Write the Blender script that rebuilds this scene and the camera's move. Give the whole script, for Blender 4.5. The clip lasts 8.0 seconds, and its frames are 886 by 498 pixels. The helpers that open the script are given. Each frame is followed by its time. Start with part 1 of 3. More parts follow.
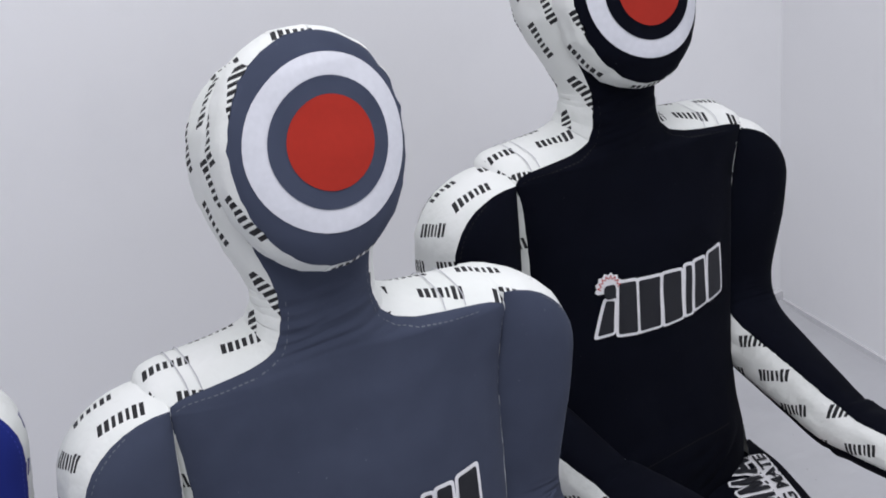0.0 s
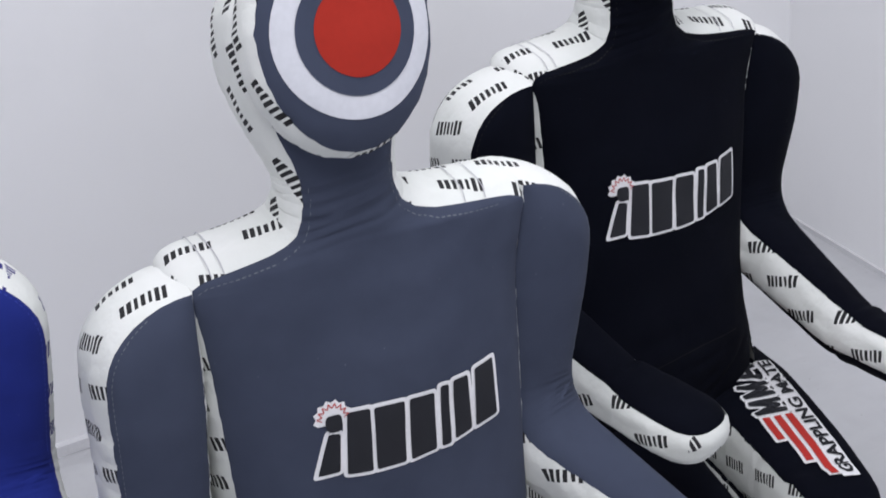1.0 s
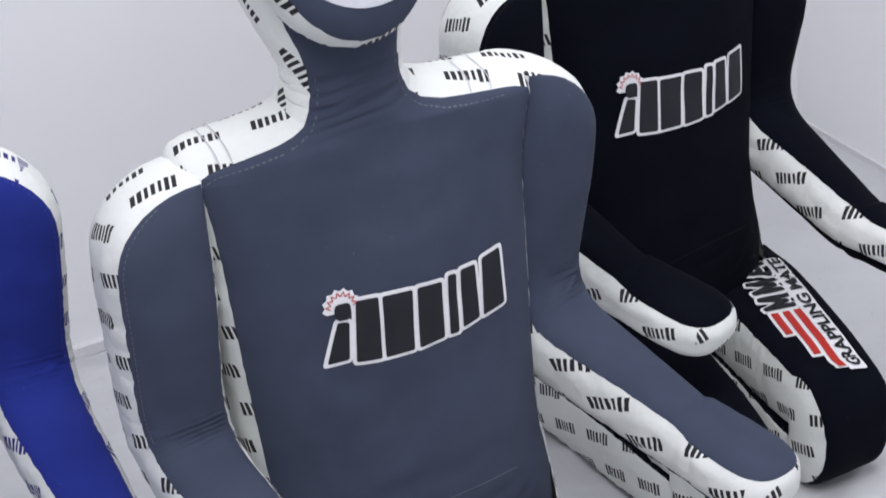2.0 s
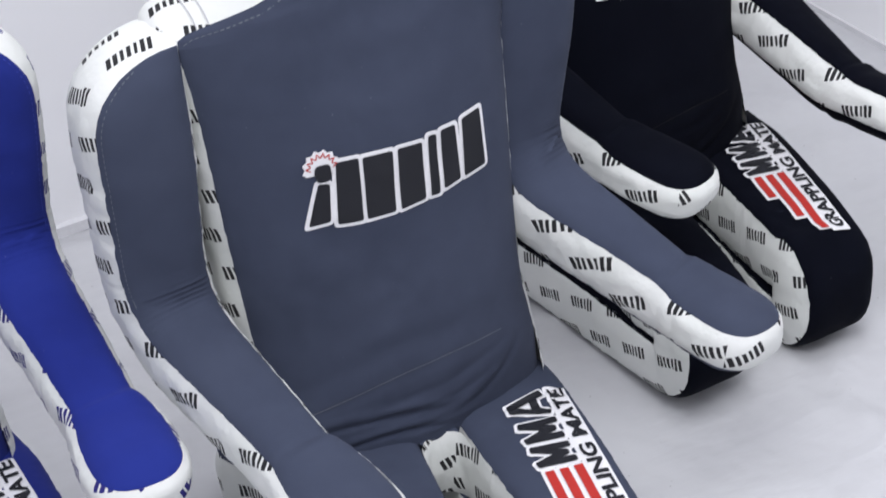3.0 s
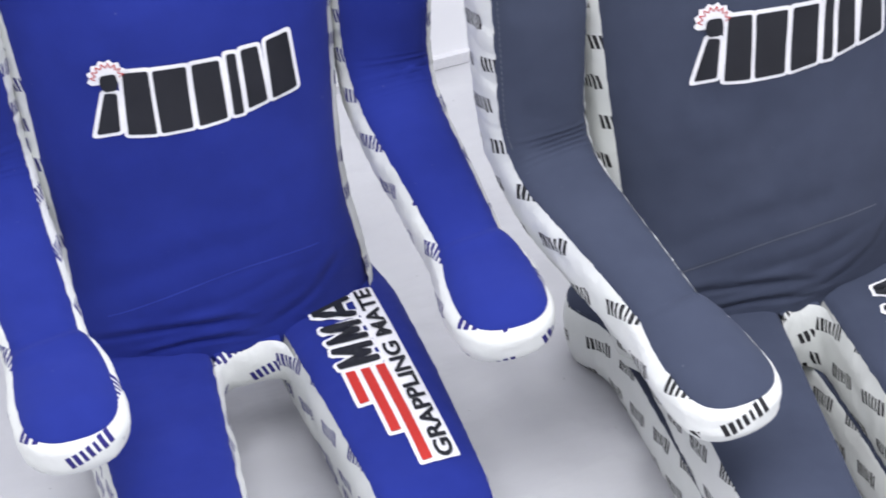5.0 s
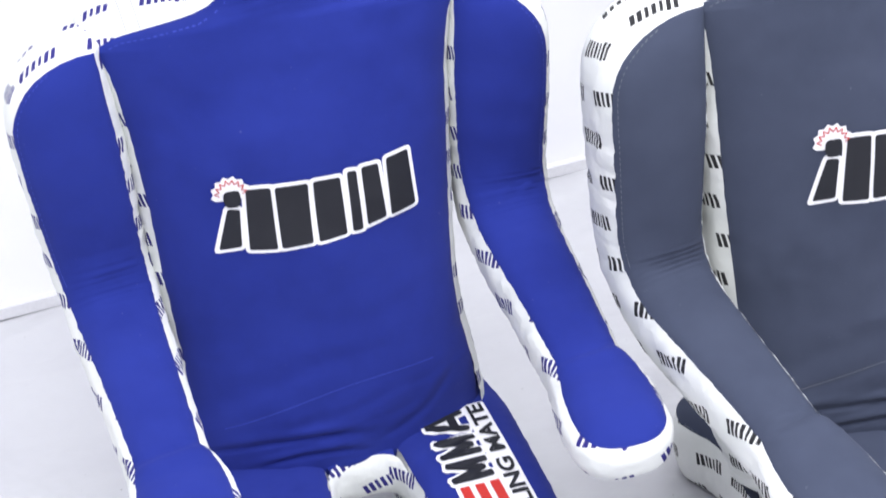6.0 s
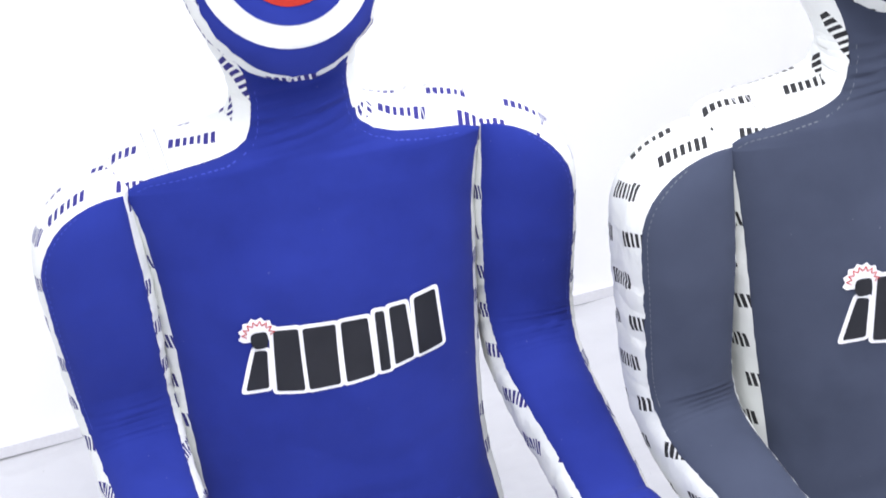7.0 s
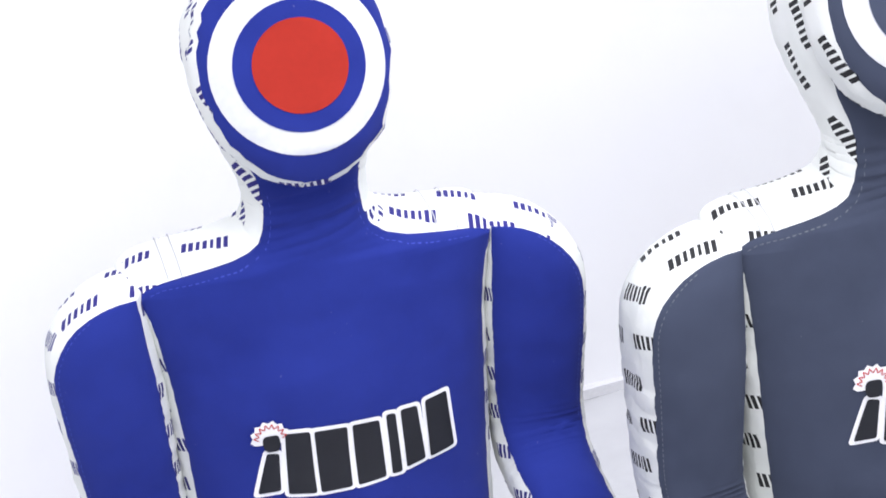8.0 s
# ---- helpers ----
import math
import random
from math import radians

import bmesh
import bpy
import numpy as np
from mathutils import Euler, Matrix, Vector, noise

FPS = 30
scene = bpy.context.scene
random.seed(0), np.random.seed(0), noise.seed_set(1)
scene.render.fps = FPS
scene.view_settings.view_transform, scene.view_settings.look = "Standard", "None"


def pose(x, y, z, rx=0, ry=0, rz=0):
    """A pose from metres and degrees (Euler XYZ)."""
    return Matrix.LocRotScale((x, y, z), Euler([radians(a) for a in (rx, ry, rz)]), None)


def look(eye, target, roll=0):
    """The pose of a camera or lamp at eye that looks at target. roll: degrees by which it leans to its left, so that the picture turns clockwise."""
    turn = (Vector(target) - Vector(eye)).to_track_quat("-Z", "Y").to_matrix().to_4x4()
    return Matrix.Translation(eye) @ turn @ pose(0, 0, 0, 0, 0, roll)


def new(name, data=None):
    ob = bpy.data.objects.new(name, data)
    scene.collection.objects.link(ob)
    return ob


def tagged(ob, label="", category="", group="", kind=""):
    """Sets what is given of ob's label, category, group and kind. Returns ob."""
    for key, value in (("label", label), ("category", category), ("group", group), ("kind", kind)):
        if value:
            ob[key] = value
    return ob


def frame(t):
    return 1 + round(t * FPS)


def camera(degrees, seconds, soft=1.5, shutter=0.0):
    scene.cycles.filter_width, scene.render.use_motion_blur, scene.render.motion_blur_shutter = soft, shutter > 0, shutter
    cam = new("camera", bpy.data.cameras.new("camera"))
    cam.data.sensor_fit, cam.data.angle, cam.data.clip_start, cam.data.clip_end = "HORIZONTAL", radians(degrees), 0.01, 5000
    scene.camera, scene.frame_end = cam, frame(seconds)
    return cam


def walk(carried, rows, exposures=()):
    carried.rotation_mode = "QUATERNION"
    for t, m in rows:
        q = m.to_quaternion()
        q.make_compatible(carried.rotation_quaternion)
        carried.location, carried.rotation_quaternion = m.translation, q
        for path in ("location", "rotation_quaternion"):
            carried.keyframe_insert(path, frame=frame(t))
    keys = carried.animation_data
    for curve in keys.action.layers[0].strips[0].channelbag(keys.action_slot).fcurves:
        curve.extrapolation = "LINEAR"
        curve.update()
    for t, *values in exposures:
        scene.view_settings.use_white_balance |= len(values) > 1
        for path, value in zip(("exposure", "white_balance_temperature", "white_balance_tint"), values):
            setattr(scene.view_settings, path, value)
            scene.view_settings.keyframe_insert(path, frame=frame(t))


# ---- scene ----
cam = camera(26.7, 8.0, soft=1.7, shutter=0.3)

EXPOSURES = [(0.0, -0.48), (1.5, -0.30), (3.0, -0.09), (4.0, 0.11), (4.7, 0.29), (6.0, 0.60), (6.5, 0.68), (7.0, 0.65), (8.0, 0.46)]

PATH = [
    (0, (-0.441, -2.205, 1.387), (0.562, -0.655, 0.616), -3.8),
    (0.5, (-0.466, -2.199, 1.368), (0.554, -0.673, 0.572), -3.0),
    (1, (-0.481, -2.206, 1.361), (0.512, -0.688, 0.519), -2.6),
    (1.5, (-0.484, -2.228, 1.353), (0.481, -0.709, 0.479), -3.1),
    (2.8, (-0.492, -2.253, 1.311), (0.442, -0.789, 0.321), -3.9),
    (3, (-0.489, -2.256, 1.305), (0.436, -0.798, 0.295), -4.2),
    (3.5, (-0.496, -2.253, 1.29), (0.399, -0.819, 0.221), -4.2),
    (4, (-0.513, -2.24, 1.282), (0.331, -0.806, 0.172), -3.9),
    (4.5, (-0.537, -2.216, 1.273), (0.178, -0.714, 0.163), -3.9),
    (4.7, (-0.54, -2.207, 1.276), (0.125, -0.687, 0.159), -4.2),
    (5.8, (-0.596, -2.179, 1.3), (-0.02, -0.574, 0.255), -5.2),
    (6, (-0.597, -2.177, 1.306), (-0.018, -0.556, 0.289), -5.3),
    (6.5, (-0.605, -2.16, 1.323), (-0.012, -0.513, 0.355), -5.1),
    (7, (-0.61, -2.15, 1.33), (-0.004, -0.478, 0.415), -5.4),
    (7.5, (-0.607, -2.143, 1.345), (0.003, -0.453, 0.467), -5.6),
    (8, (-0.617, -2.147, 1.352), (0.009, -0.441, 0.516), -5.5),
]
walk(cam, [(t, look(eye, target, roll)) for t, eye, target, roll in PATH], EXPOSURES)

# ---------------------------------------------------------------- light
def area(name, where, size, power, colour, toward):
    lamp = bpy.data.lights.new(name, "AREA")
    lamp.shape, lamp.size, lamp.size_y, lamp.energy, lamp.color = "RECTANGLE", size[0], size[1], power, colour
    ob = new(name, lamp)
    ob.matrix_world = look(where, toward)
    return ob


world = bpy.data.worlds.new("world")
scene.world = world
world.use_nodes = True
world.node_tree.nodes["Background"].inputs["Color"].default_value = (0.8, 0.85, 1.0, 1)
world.node_tree.nodes["Background"].inputs["Strength"].default_value = 0.2
area("ceiling_lamp", (-0.42, -1.95, 2.58), (1.8, 1.2), 61, (0.935, 0.938, 1.0), (-0.42, -1.95, 0))
area("ceiling_lamp", (0.80, -0.95, 2.58), (0.8, 0.7), 18, (0.935, 0.938, 1.0), (0.80, -0.95, 0))


# ---------------------------------------------------------------- materials
class Nodes:
    """Small wrapper to write node trees in a few lines."""

    def __init__(self, name):
        self.mat = bpy.data.materials.new(name)
        self.mat.use_nodes = True
        self.tree = self.mat.node_tree
        self.bsdf = self.tree.nodes["Principled BSDF"]

    def node(self, kind, **inputs):
        n = self.tree.nodes.new(kind)
        for key, value in inputs.items():
            self.put(n.inputs[key.replace("_", " ")], value)
        return n

    def put(self, socket, value):
        if isinstance(value, bpy.types.NodeSocket):
            self.tree.links.new(value, socket)
        else:
            socket.default_value = value

    def math(self, op, a, b=0.0, c=0.0):
        n = self.tree.nodes.new("ShaderNodeMath")
        n.operation = op
        for s, v in zip(n.inputs, (a, b, c)):
            self.put(s, v)
        return n.outputs[0]

    def mix(self, fac, a, b):
        n = self.tree.nodes.new("ShaderNodeMix")
        n.data_type = "RGBA"
        self.put(n.inputs["Factor"], fac)
        self.put(n.inputs["A"], a)
        self.put(n.inputs["B"], b)
        return n.outputs["Result"]

    def noise(self, vector, scale, detail=2.0, rough=0.5):
        n = self.node("ShaderNodeTexNoise", Vector=vector, Scale=scale, Detail=detail, Roughness=rough)
        return n.outputs["Fac"]

    def ramp(self, value, lo, hi, a=0.0, b=1.0):
        n = self.tree.nodes.new("ShaderNodeMapRange")
        for key, v in (("Value", value), ("From Min", lo), ("From Max", hi), ("To Min", a), ("To Max", b)):
            self.put(n.inputs[key], v)
        return n.outputs[0]

    def bump(self, height, strength, distance, normal=None):
        n = self.node("ShaderNodeBump", Height=height, Strength=strength, Distance=distance)
        if normal is not None:
            self.put(n.inputs["Normal"], normal)
        return n.outputs[0]

    def coords(self, which="Object"):
        return self.tree.nodes.new("ShaderNodeTexCoord").outputs[which]

    def set(self, **inputs):
        for key, value in inputs.items():
            self.put(self.bsdf.inputs[key.replace("_", " ")], value)
        return self


def grey(r, g=None, b=None):
    return (r, r if g is None else g, r if b is None else b, 1)


def dyed_cloth(name, colour, light, gloss=0.12, fuzz=0.03):
    """Tight stretch cloth: fine weave, soft large folds, faint lint."""
    m = Nodes(name)
    at = m.coords()
    weave = m.noise(at, 1400, 2)
    folds = m.noise(at, 9, 3)
    blotch = m.noise(at, 30, 3)
    base = m.mix(m.ramp(blotch, 0.3, 0.7, 0.0, 0.45), colour, light)
    base = m.mix(m.ramp(weave, 0.3, 0.7, 0.0, 0.25), base, light)
    base = m.mix(m.ramp(m.noise(at, 7, 4), 0.42, 0.66, 0.0, 0.5), base, light)
    lint = m.ramp(m.noise(at, 260, 1), 0.80, 0.84)
    base = m.mix(m.math("MULTIPLY", lint, 0.12), base, grey(0.5))
    normal = m.bump(weave, 0.25, 0.0006)
    normal = m.bump(folds, 0.5, 0.014, normal)
    m.set(Base_Color=base, Roughness=0.88, Normal=normal, Sheen_Weight=fuzz, Sheen_Roughness=0.5, Specular_IOR_Level=gloss)
    return m.mat


def printed_cloth(name, ink):
    """White canvas with small staggered word-like rows of dark strokes."""
    m = Nodes(name)
    uv = m.coords("UV")
    at = m.coords()
    sep = m.node("ShaderNodeSeparateXYZ", Vector=uv)
    x, y = sep.outputs[0], sep.outputs[1]
    cw, ch, ww, wh = 0.074, 0.042, 0.046, 0.0160
    row = m.math("DIVIDE", y, ch)
    index = m.math("FLOOR", row)
    ly = m.math("MULTIPLY", m.math("SUBTRACT", m.math("FRACT", row), 0.5), ch)
    col = m.math("ADD", m.math("DIVIDE", x, cw), m.math("MULTIPLY", index, 0.37))
    lx = m.math("MULTIPLY", m.math("SUBTRACT", m.math("FRACT", col), 0.5), cw)
    inx = m.math("LESS_THAN", m.math("ABSOLUTE", lx), ww / 2)
    stroke = m.math("MULTIPLY", m.math("ADD", lx, ww / 2), 7 / ww)
    part = m.math("FRACT", stroke)
    which = m.node("ShaderNodeTexWhiteNoise", Vector=m.node("ShaderNodeCombineXYZ", X=m.math("FLOOR", stroke)).outputs[0])
    thick = m.ramp(which.outputs["Value"], 0.0, 1.0, 0.24, 0.42)
    bar = m.math("LESS_THAN", m.math("ABSOLUTE", m.math("SUBTRACT", part, 0.5)), thick)
    tall = m.ramp(m.math("FRACT", m.math("MULTIPLY", which.outputs["Value"], 7.3)), 0.0, 1.0, wh * 0.40, wh * 0.52)
    iny = m.math("LESS_THAN", m.math("ABSOLUTE", ly), tall)
    mask = m.math("MULTIPLY", m.math("MULTIPLY", inx, iny), bar)
    weave = m.noise(at, 1500, 2)
    pucker = m.noise(at, 38, 3)
    gather = m.noise(m.node("ShaderNodeMapping", Vector=at, Scale=(1.0, 1.0, 0.45)).outputs[0], 130, 2)
    white = m.mix(m.ramp(m.noise(at, 14, 3), 0.3, 0.7), grey(0.69, 0.71, 0.68), grey(0.75, 0.76, 0.74))
    base = m.mix(mask, white, ink)
    normal = m.bump(weave, 0.2, 0.0006)
    normal = m.bump(gather, 0.2, 0.0020, normal)
    normal = m.bump(pucker, 0.5, 0.006, normal)
    m.set(Base_Color=base, Roughness=0.8, Normal=normal, Specular_IOR_Level=0.25)
    return m.mat


def print_ink(name, colour, rough=0.6):
    m = Nodes(name)
    at = m.coords()
    wear = m.noise(at, 160, 3)
    dark = tuple(c * 0.95 for c in colour[:3]) + (1,)
    m.set(Base_Color=m.mix(m.ramp(wear, 0.35, 0.65), colour, dark), Roughness=rough, Normal=m.bump(m.noise(at, 1400, 2), 0.2, 0.0005), Specular_IOR_Level=0.3)
    return m.mat


def wall_paint():
    m = Nodes("white_wall_paint")
    at = m.coords()
    big = m.noise(at, 1.3, 4)
    fine = m.noise(at, 240, 3)
    smudge = m.ramp(m.noise(at, 4.5, 5, 0.62), 0.52, 0.74, 0.0, 0.16)
    base = m.mix(m.ramp(big, 0.3, 0.7), grey(0.875, 0.877, 0.89), grey(0.91, 0.912, 0.925))
    base = m.mix(smudge, base, grey(0.74, 0.745, 0.77))
    m.set(Base_Color=base, Roughness=0.55, Normal=m.bump(fine, 0.12, 0.001), Specular_IOR_Level=0.35)
    return m.mat


def floor_vinyl():
    m = Nodes("white_floor_sheet")
    at = m.coords()
    big = m.noise(at, 2.2, 4)
    scuff = m.ramp(m.noise(at, 95, 2), 0.76, 0.80)
    waves = m.noise(at, 5.0, 3)
    base = m.mix(m.ramp(big, 0.3, 0.7), grey(0.51, 0.515, 0.538), grey(0.585, 0.59, 0.605))
    # faint shade of soft folds painted in grey, drawn out along one way, and a few dark specks
    long = m.node("ShaderNodeMapping", Vector=at, Rotation=(0, 0, 0.35), Scale=(0.35, 1.0, 1.0)).outputs[0]
    base = m.mix(m.ramp(m.noise(long, 9, 5, 0.6), 0.48, 0.72, 0.0, 0.22), base, grey(0.42, 0.42, 0.45))
    base = m.mix(m.math("MULTIPLY", m.ramp(m.noise(at, 160, 1), 0.79, 0.81), 0.5), base, grey(0.16))
    base = m.mix(m.math("MULTIPLY", scuff, 0.25), base, grey(0.35))
    normal = m.bump(m.noise(at, 300, 3), 0.08, 0.001)
    normal = m.bump(m.noise(long, 14, 4, 0.55), 0.5, 0.009, normal)
    normal = m.bump(waves, 0.7, 0.035, normal)
    m.set(Base_Color=base, Roughness=0.42, Normal=normal, Specular_IOR_Level=0.4)
    return m.mat


WALL, FLOOR = wall_paint(), floor_vinyl()
CEILING = print_ink("ceiling_paint", grey(0.8), 0.8)
TRIM = print_ink("skirting_paint", grey(0.72, 0.72, 0.74), 0.5)
WHITE_INK = print_ink("white_print", grey(0.80, 0.80, 0.82))
BLACK_INK = print_ink("black_print", grey(0.012, 0.013, 0.018))
RED_INK = print_ink("red_print", (0.46, 0.028, 0.022, 1))
RED_TARGET = print_ink("red_target_print", (0.330, 0.019, 0.010, 1), 0.9)
RING_WHITE = print_ink("target_ring_print", grey(0.58, 0.59, 0.635), 0.85)
THREAD = print_ink("seam_thread", grey(0.45, 0.45, 0.48), 0.8)


# ---------------------------------------------------------------- room
def box(name, lo, hi, material):
    bm = bmesh.new()
    bmesh.ops.create_cube(bm, size=1)
    for v in bm.verts:
        v.co = Vector([(l + h) / 2 + c * (h - l) for c, l, h in zip(v.co, lo, hi)])
    me = bpy.data.meshes.new(name)
    bm.to_mesh(me)
    bm.free()
    me.materials.append(material)
    return new(name, me)


X0, X1, Y0, Y1, ZC = -2.6, 1.80, -4.2, 0.11, 2.6
NORTH = pose(0, 0.040, 0, 0, 0, -1.34)
north = tagged(box("wall_north", (X0 - 0.05, 0, -0.05), (X1 + 0.1, 0.12, ZC), WALL), "plain white painted wall behind the dummies", "wall", kind="structure")
north.matrix_world = NORTH
EAST = pose(1.688, 0, 0, 0, 0, -9)
east = tagged(box("wall_east", (0, Y0 - 0.2, -0.05), (0.1, 0.03, ZC), WALL), "plain white painted side wall meeting the corner", "wall", kind="structure")
east.matrix_world = EAST
tagged(box("wall_west", (X0 - 0.1, Y0, -0.05), (X0, Y1 + 0.1, ZC), WALL), "plain white painted wall", "wall", kind="structure")
tagged(box("wall_south", (X0 - 0.1, Y0 - 0.1, -0.05), (X1 + 0.1, Y0, ZC), WALL), "plain white painted wall", "wall", kind="structure")
tagged(box("ceiling", (X0 - 0.1, Y0 - 0.1, ZC), (X1 + 0.1, Y1 + 0.1, ZC + 0.1), CEILING), "plain white ceiling", "ceiling", kind="structure")


def floor_sheet():
    """A white sheet floor with shallow ripples."""
    nx, ny = 340, 340
    bm = bmesh.new()
    rows = []
    for j in range(ny + 1):
        y = Y0 + (Y1 - Y0) * j / ny
        rows.append([])
        for i in range(nx + 1):
            x = X0 + (X1 - X0) * i / nx
            z = 0.0030 * noise.noise(Vector((x * 2.3, y * 2.3, 1))) + 0.0018 * noise.noise(Vector((x * 6, y * 5, 4)))
            warp = 0.35 * noise.noise(Vector((x * 1.7, y * 1.7, 9)))
            z += 0.0085 * (1 - abs(noise.noise(Vector((x * 1.1 + 3 + warp, y * 3.1 + warp, 7))))) ** 14
            z += 0.0065 * (1 - abs(noise.noise(Vector((x * 3.6 - warp * 2, y * 2.2 + warp, 17))))) ** 12
            rows[-1].append(bm.verts.new((x, y, z - 0.008)))
    for j in range(ny):
        for i in range(nx):
            bm.faces.new((rows[j][i], rows[j][i + 1], rows[j + 1][i + 1], rows[j + 1][i])).smooth = True
    me = bpy.data.meshes.new("floor")
    bm.to_mesh(me)
    bm.free()
    me.materials.append(FLOOR)
    return tagged(new("floor", me), "smooth white sheet floor with faint ripples", "floor", kind="structure")


floor_sheet()
wall_strip = tagged(box("baseboard", (X0, -0.012, -0.0045), (X1, 0, 0.012), TRIM), "low white skirting strip along the wall", "baseboard", kind="structure")
wall_strip.matrix_world = NORTH
side_strip = tagged(box("baseboard", (-0.005, Y0 - 0.1, -0.02), (0.0, -0.016, 0.000), TRIM), "thin sealant line along the foot of the side wall", "baseboard", kind="structure")
side_strip.matrix_world = EAST


# ---------------------------------------------------------------- stuffed dummies
def smooth_path(points, radius, step=0.006):
    """A polyline with rounded corners, sampled evenly; returns points and lengths along it."""
    points = [Vector(p) for p in points]
    out = [points[0]]
    for k in range(1, len(points) - 1):
        a, b, c = points[k - 1], points[k], points[k + 1]
        r = radius[k - 1] if isinstance(radius, (list, tuple)) else radius
        ra, rc = min(r, (b - a).length * 0.49), min(r, (c - b).length * 0.49)
        p, q = b + (a - b).normalized() * ra, b + (c - b).normalized() * rc
        for n in range(13):
            s = n / 12
            out.append(p * (1 - s) ** 2 + b * 2 * s * (1 - s) + q * s * s)
    out.append(points[-1])
    even = [out[0]]
    for a, b in zip(out, out[1:]):
        n = max(1, int(round((b - a).length / step)))
        even += [a.lerp(b, i / n) for i in range(1, n + 1)]
    out = even
    lengths = [0.0]
    for a, b in zip(out, out[1:]):
        lengths.append(lengths[-1] + (b - a).length)
    return out, lengths


class Spine:
    """The middle line of a stuffed tube, with the direction in which its front panel faces along it."""

    def __init__(self, points, normals, radius):
        self.points, self.lengths = smooth_path(points, radius)
        keys = []
        for p in points:
            keys.append(min(range(len(self.points)), key=lambda i: (self.points[i] - Vector(p)).length))
        self.key_lengths = [self.lengths[i] for i in keys]
        self.normals = [Vector(n).normalized() for n in normals]
        self.total = self.lengths[-1]

    def place(self, v):
        w = min(max(v, 0.0), self.total)
        i = 0
        while i < len(self.lengths) - 2 and self.lengths[i + 1] < w:
            i += 1
        f = (w - self.lengths[i]) / max(self.lengths[i + 1] - self.lengths[i], 1e-9)
        p = self.points[i].lerp(self.points[i + 1], f)
        lo, hi = max(i - 2, 0), min(i + 3, len(self.points) - 1)
        t = (self.points[hi] - self.points[lo]).normalized()
        k = 0
        while k < len(self.key_lengths) - 2 and self.key_lengths[k + 1] < w:
            k += 1
        g = (w - self.key_lengths[k]) / max(self.key_lengths[k + 1] - self.key_lengths[k], 1e-9)
        n = self.normals[k].lerp(self.normals[k + 1], min(max(g, 0), 1))
        n = (n - t * n.dot(t)).normalized()
        return p + t * (v - w), t, n, t.cross(n)

    def map(self, u, v, h):
        p, t, n, s = self.place(v)
        return p + s * u + n * h


def curve(table):
    """A smooth function through (v, value) pairs."""
    vs, ws = zip(*table)

    def value(v):
        if v <= vs[0]:
            return ws[0]
        for a, b, p, q in zip(vs, vs[1:], ws, ws[1:]):
            if v <= b:
                f = (v - a) / (b - a)
                return p + (q - p) * f
        return ws[-1]

    return value


class Body:
    """Collects the faces of one dummy."""

    def __init__(self):
        self.verts, self.faces, self.uvs, self.mats, self.materials, self.hints = [], [], [], [], [], {}

    def slot(self, material):
        if material not in self.materials:
            self.materials.append(material)
        return self.materials.index(material)

    def add(self, points):
        start = len(self.verts)
        self.verts.extend(points)
        return start

    def face(self, corners, uv, slot, facing=None):
        if facing is not None:
            self.hints[len(self.faces)] = facing
        self.faces.append(corners)
        self.uvs.extend(uv)
        self.mats.append(slot)

    def box_print(self):
        """Coordinates of the cloth print: words lie level on the sides and along the width on top."""
        out = []
        for index, face in enumerate(self.faces):
            a, b, c = (self.verts[face[i]] for i in (0, 1, 2))
            n = (b - a).cross(c - a)
            if n.length < 1e-12:
                n = (self.verts[face[2]] - a).cross(self.verts[face[-1]] - a)
            n = self.hints.get(index, n)
            ax, ay, az = abs(n.x), abs(n.y), abs(n.z) * 0.8
            hood = a.z > 0.665
            for i in face:
                p = self.verts[i]
                if ax >= ay and ax >= az:
                    u, w, turn = (p.y, p.z + 0.011, -14) if n.x > 0 else (0.37 - p.y, p.z + 0.011, -56 if hood else 16)
                elif az >= ay:
                    u, w, turn = p.x + 0.21, p.y + 0.13, -14
                else:
                    u, w, turn = (p.x, p.z + 0.05, 22) if n.y < 0 else (0.5 - p.x, p.z + 0.05, -14)
                c, d = math.cos(radians(turn)), math.sin(radians(turn))
                out.append((u * c + w * d, w * c - u * d))
        return out

    def finish(self, name, m, skew=0.0, lift=0.0):
        for p in self.verts:
            s = min(max((p.z - 0.2) / 0.35, 0.0), 1.0)
            p.z += (skew * p.x + lift) * s * s * (3 - 2 * s)
        me = bpy.data.meshes.new(name)
        me.from_pydata([tuple(v) for v in self.verts], [], self.faces)
        layer = me.uv_layers.new(name="UVMap")
        flat = self.box_print()
        for loop, uv in zip(layer.data, flat):
            loop.uv = uv
        for poly, slot in zip(me.polygons, self.mats):
            poly.material_index, poly.use_smooth = slot, True
        for material in self.materials:
            me.materials.append(material)
        ob = new(name, me)
        ob.matrix_world = m
        return ob


